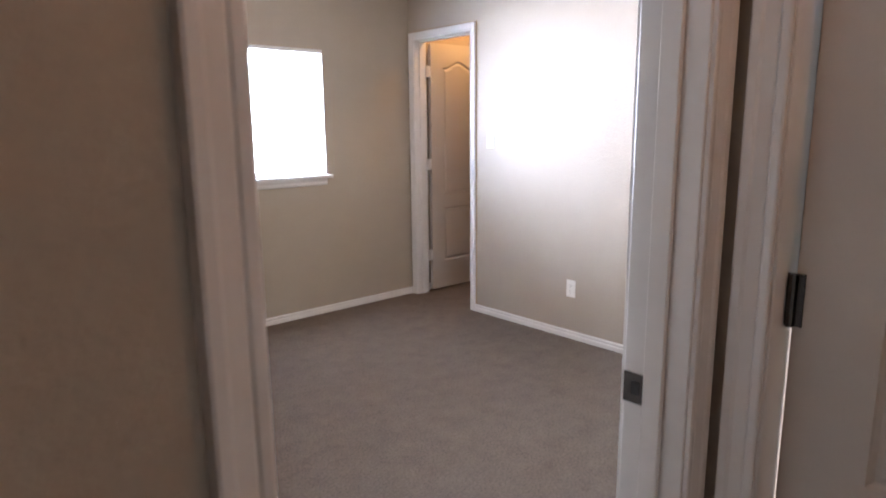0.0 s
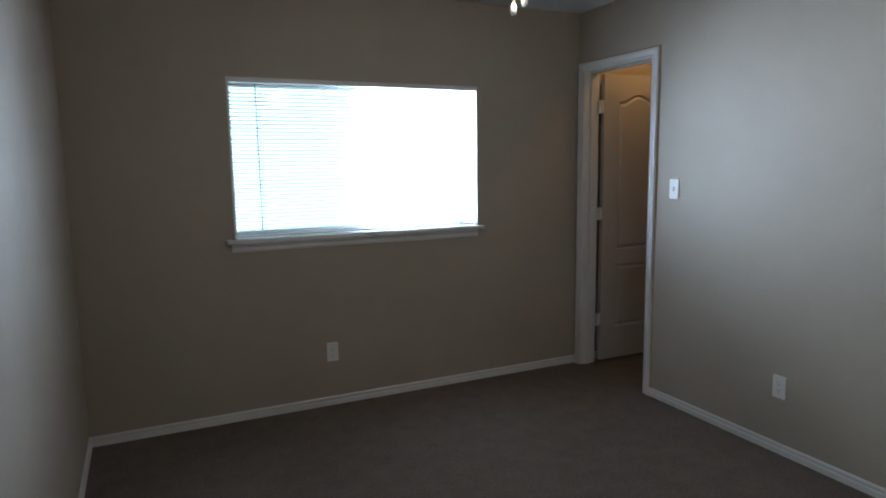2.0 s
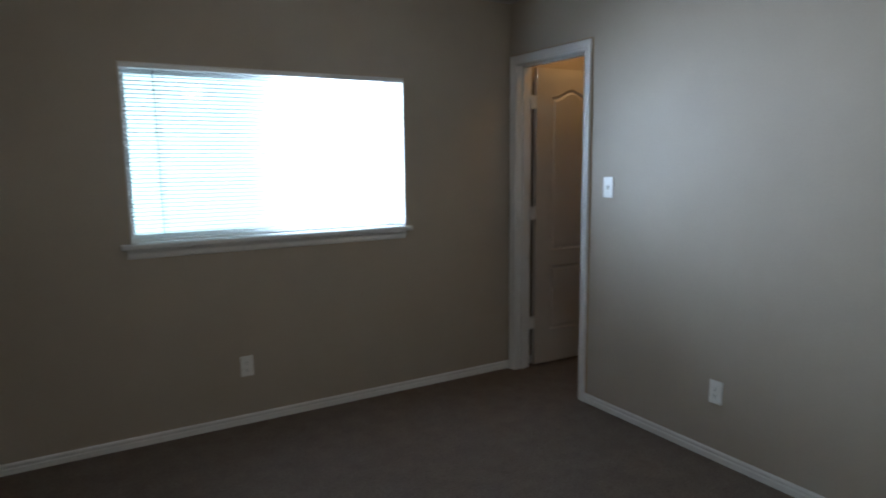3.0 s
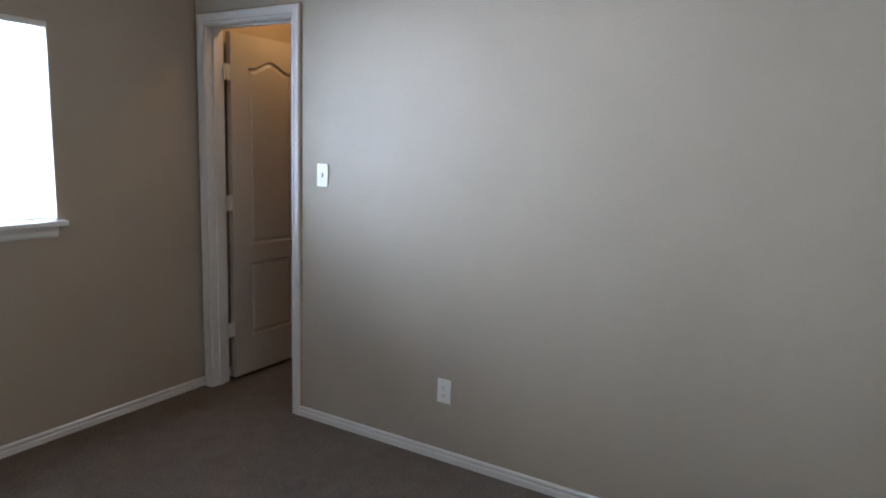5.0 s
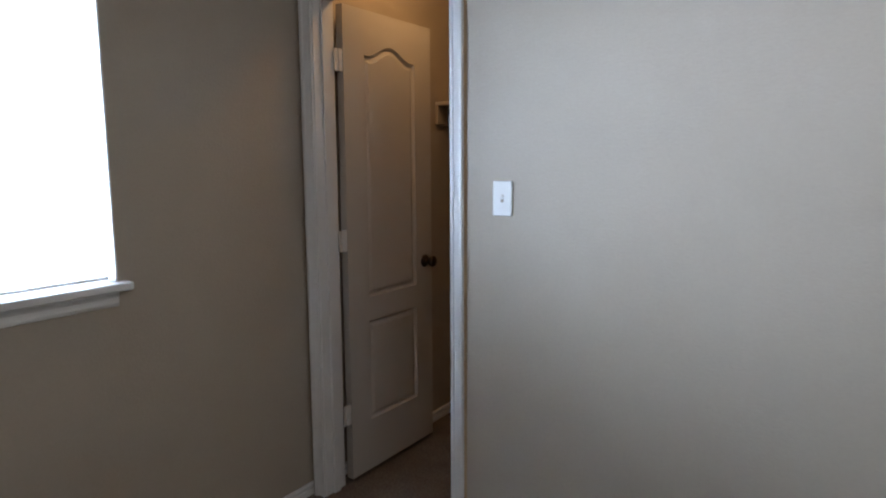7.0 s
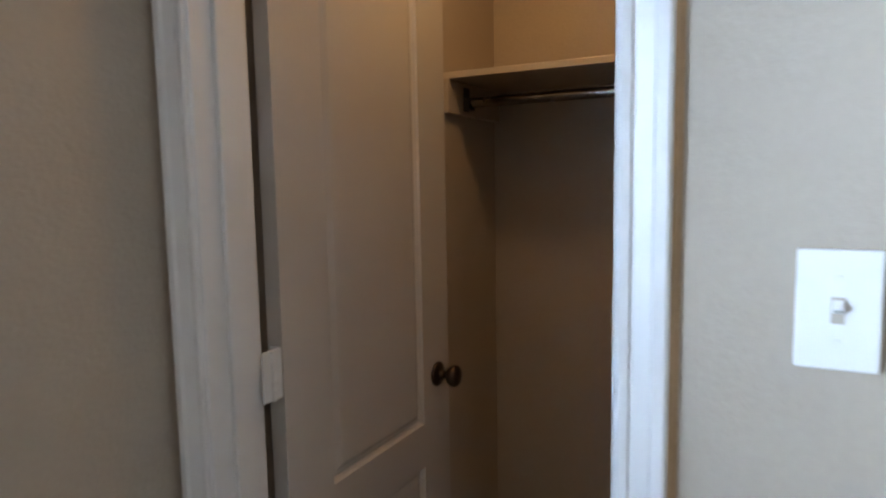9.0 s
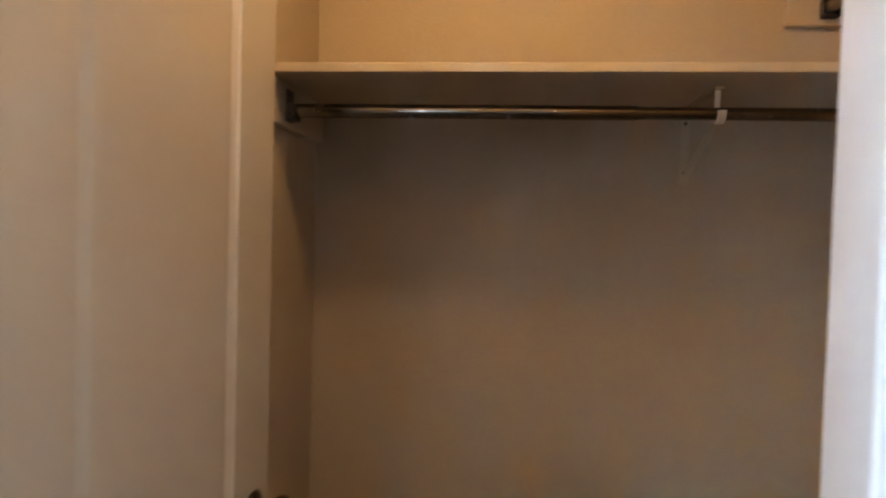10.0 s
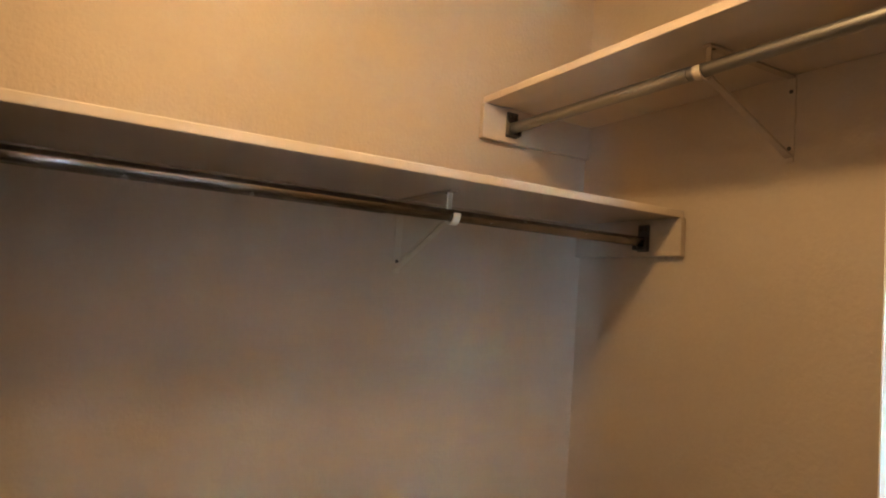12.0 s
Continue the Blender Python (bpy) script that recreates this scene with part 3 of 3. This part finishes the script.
for x, y, z in ((0.018, -0.012, -0.338), (-0.008, 0.014, -0.362)):
    chain = part("pull_chain", rod((x, y, -0.225), (x, y, z + 0.02), 0.0035, 8), BRASS, fan, "brass pull chain")
    part("pull", lathe([(0.0005, 0.024), (0.005, 0.022), (0.0105, 0.011), (0.0115, -0.005), (0.007, -0.015), (0.0005, -0.017)], 14, Matrix.Translation((x, y, z))), PLASTIC, chain,
         "white pull knob", smooth=True)

# ---------------------------------------------------------------- closet
LOW, HIGH = 1.706, 1.997


def screws(parent, places, mat=STEEL):
    for p, m in places:
        bm = lathe([(0.0003, 0.0), (0.0045, 0.0), (0.004, 0.002), (0.0003, 0.0025)], 10, Matrix.Translation(p) @ m)
        part("screw", bm, mat, parent)


def shelf(name, m, length, depth, label):
    """A shelf board on two end cleats; local x runs along the wall, the wall lies at y = 0, the front at y = -depth."""
    ob = thing(name, m, label=label, category="shelf", group="closet shelves")
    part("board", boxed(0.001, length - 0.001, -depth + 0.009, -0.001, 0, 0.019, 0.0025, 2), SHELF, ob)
    for x0, x1 in ((0.001, 0.019), (length - 0.019, length - 0.001)):
        part("cleat", boxed(x0, x1, -depth + 0.002, -0.001, -0.096, -0.0005, 0.002, 1), PAINT, ob)
    return ob


def closet_rod(m, length, label, mat):
    """A round rod between two stamped sockets; local x along it, its axis at the origin."""
    ob = thing("closet_rod", m, label=label, category="rod", group="closet rods")
    part("tube", rod((0.004, 0, 0), (length * 0.5, 0, 0), 0.0150, 24), mat, ob, smooth=False)
    part("inner_tube", rod((length * 0.5, 0, 0), (length - 0.004, 0, 0), 0.0132, 24), mat, ob)
    for x, s in ((0.0, 1), (length, -1)):
        sock = part("socket", boxed(*sorted((x, x + s * 0.004)), -0.019, 0.019, -0.026, 0.044, 0.0015, 1), DARK_STEEL, ob, "dark steel rod socket with screws")
        bm = boxed(*sorted((x + s * 0.004, x + s * 0.020)), -0.022, -0.0185, -0.022, 0.012, 0.001, 1)
        box(bm, *sorted((x + s * 0.004, x + s * 0.020)), 0.0185, 0.022, -0.022, 0.012, 0.001, 1)
        box(bm, *sorted((x + s * 0.004, x + s * 0.020)), -0.0185, 0.0185, -0.022, -0.0185, 0.001, 1)
        part("cup", bm, DARK_STEEL, sock)
        turn = pose(0, 0, 0, 0, 90 * s, 0)
        screws(sock, [((x + s * 0.0035, 0.008, 0.032), turn), ((x + s * 0.0035, -0.008, 0.032), turn)], CHROME)
    return ob


def shelf_bracket(m, reach, rod_y, rod_z, drop, label, strap=TRIM, body=BEIGE):
    """A white stamped shelf-and-rod bracket: wall leg, top arm, diagonal brace and the hook round the rod; wall at y = 0, shelf at z = 0."""
    ob = thing("shelf_bracket", m, label=label, category="bracket", group="shelf brackets")
    part("wall_leg", boxed(-0.010, 0.010, -0.004, -0.0005, -drop, -0.002, 0.001, 1), body, ob)
    part("top_arm", boxed(-0.009, 0.009, -reach, -0.004, -0.006, -0.001, 0.001, 1), body, ob)
    a, b = Vector((0, -0.004, -drop + 0.012)), Vector((0, rod_y + 0.020, rod_z - 0.008))
    bm = boxed(-0.0085, 0.0085, 0, (b - a).length, -0.0030, 0.0030, 0.001, 1)
    way = (b - a).normalized()
    for v in bm.verts:
        p = v.co.copy()
        v.co = a + Vector((p.x, 0, 0)) + way * p.y + Vector((0, -way.z, way.y)) * -p.z
    part("brace", bm, body, ob)
    bm = bmesh.new()
    ring = []
    for k in range(15):
        ang = radians(12 - 205 * k / 14)
        for r in (0.0158, 0.0205):
            for x in (-0.008, 0.008):
                ring.append(bm.verts.new((x, rod_y + r * math.cos(ang), rod_z + r * math.sin(ang))))
    for k in range(14):
        p, q = ring[4 * k:4 * k + 4], ring[4 * k + 4:4 * k + 8]
        for i, j in ((0, 1), (1, 3), (3, 2), (2, 0)):
            bm.faces.new((p[i], p[j], q[j], q[i]))
    bm.faces.new((ring[0], ring[1], ring[3], ring[2])), bm.faces.new((ring[-4], ring[-3], ring[-1], ring[-2]))
    hook = part("hook", bm, strap, ob, "hook round the rod")
    part("hook_strap", boxed(-0.006, 0.006, rod_y + 0.0160, rod_y + 0.0200, rod_z, -0.001, 0.001, 1), strap, ob)
    screws(ob, [((0, -0.004, -drop + 0.03), pose(0, 0, 0, 90)), ((0, -0.004, -0.035), pose(0, 0, 0, 90)), ((0, rod_y + 0.03, -0.0055), pose(0, 0, 0, 180))], DARK)
    return ob


EAST = pose(1.33, 0, LOW, 0, 0, -90)
shelf("closet_shelf", EAST, 1.525, 0.38, "long painted closet shelf along the back wall")
closet_rod(pose(1.067, -0.020, LOW - 0.058, 0, 0, -90), 1.485, "dark worn metal hanging rod under the long shelf", CHROME)
shelf_bracket(pose(1.33, -0.925, LOW, 0, 0, -90), 0.26, -0.263, -0.058, 0.186, "white metal bracket holding the long shelf and rod")
shelf("closet_shelf", pose(1.33, -1.525, HIGH, 0, 0, 180), 1.215, 0.385, "higher painted closet shelf along the side wall")
closet_rod(pose(1.311, -1.235, HIGH - 0.056, 0, 0, 180), 1.177, "grey metal hanging rod under the higher shelf", STEEL)
shelf_bracket(pose(0.695, -1.525, HIGH, 0, 0, 180), 0.28, -0.29, -0.056, 0.188, "beige-painted metal bracket holding the higher shelf and rod", BEIGE, PAINT)

closet_light = thing("ceiling_light", pose(0.48, -0.43, TOP), label="bare lit bulb in a white ceiling holder", category="lamp")
part("holder", lathe([(0.0005, 0.0), (0.055, 0.0), (0.052, -0.012), (0.030, -0.028), (0.024, -0.045), (0.0005, -0.045)], 24), PLASTIC, closet_light, smooth=True)
bulb = part("bulb", lathe([(0.0005, -0.045), (0.012, -0.045), (0.014, -0.06), (0.026, -0.085), (0.030, -0.105), (0.024, -0.130), (0.010, -0.141), (0.0005, -0.142)], 20), BULB, closet_light,
            "warm glowing bulb", smooth=True)
bulb.visible_shadow = False
hall_light = thing("ceiling_light", pose(-2.55, -4.5, TOP), label="bare lit bulb in the hall's ceiling holder", category="lamp")
part("holder", lathe([(0.0005, 0.0), (0.055, 0.0), (0.052, -0.012), (0.030, -0.028), (0.024, -0.045), (0.0005, -0.045)], 24), PLASTIC, hall_light, smooth=True)
bulb = part("bulb", lathe([(0.0005, -0.045), (0.012, -0.045), (0.014, -0.06), (0.026, -0.085), (0.030, -0.105), (0.024, -0.130), (0.010, -0.141), (0.0005, -0.142)], 20), BULB, hall_light,
            "warm glowing bulb", smooth=True)
bulb.visible_shadow = False
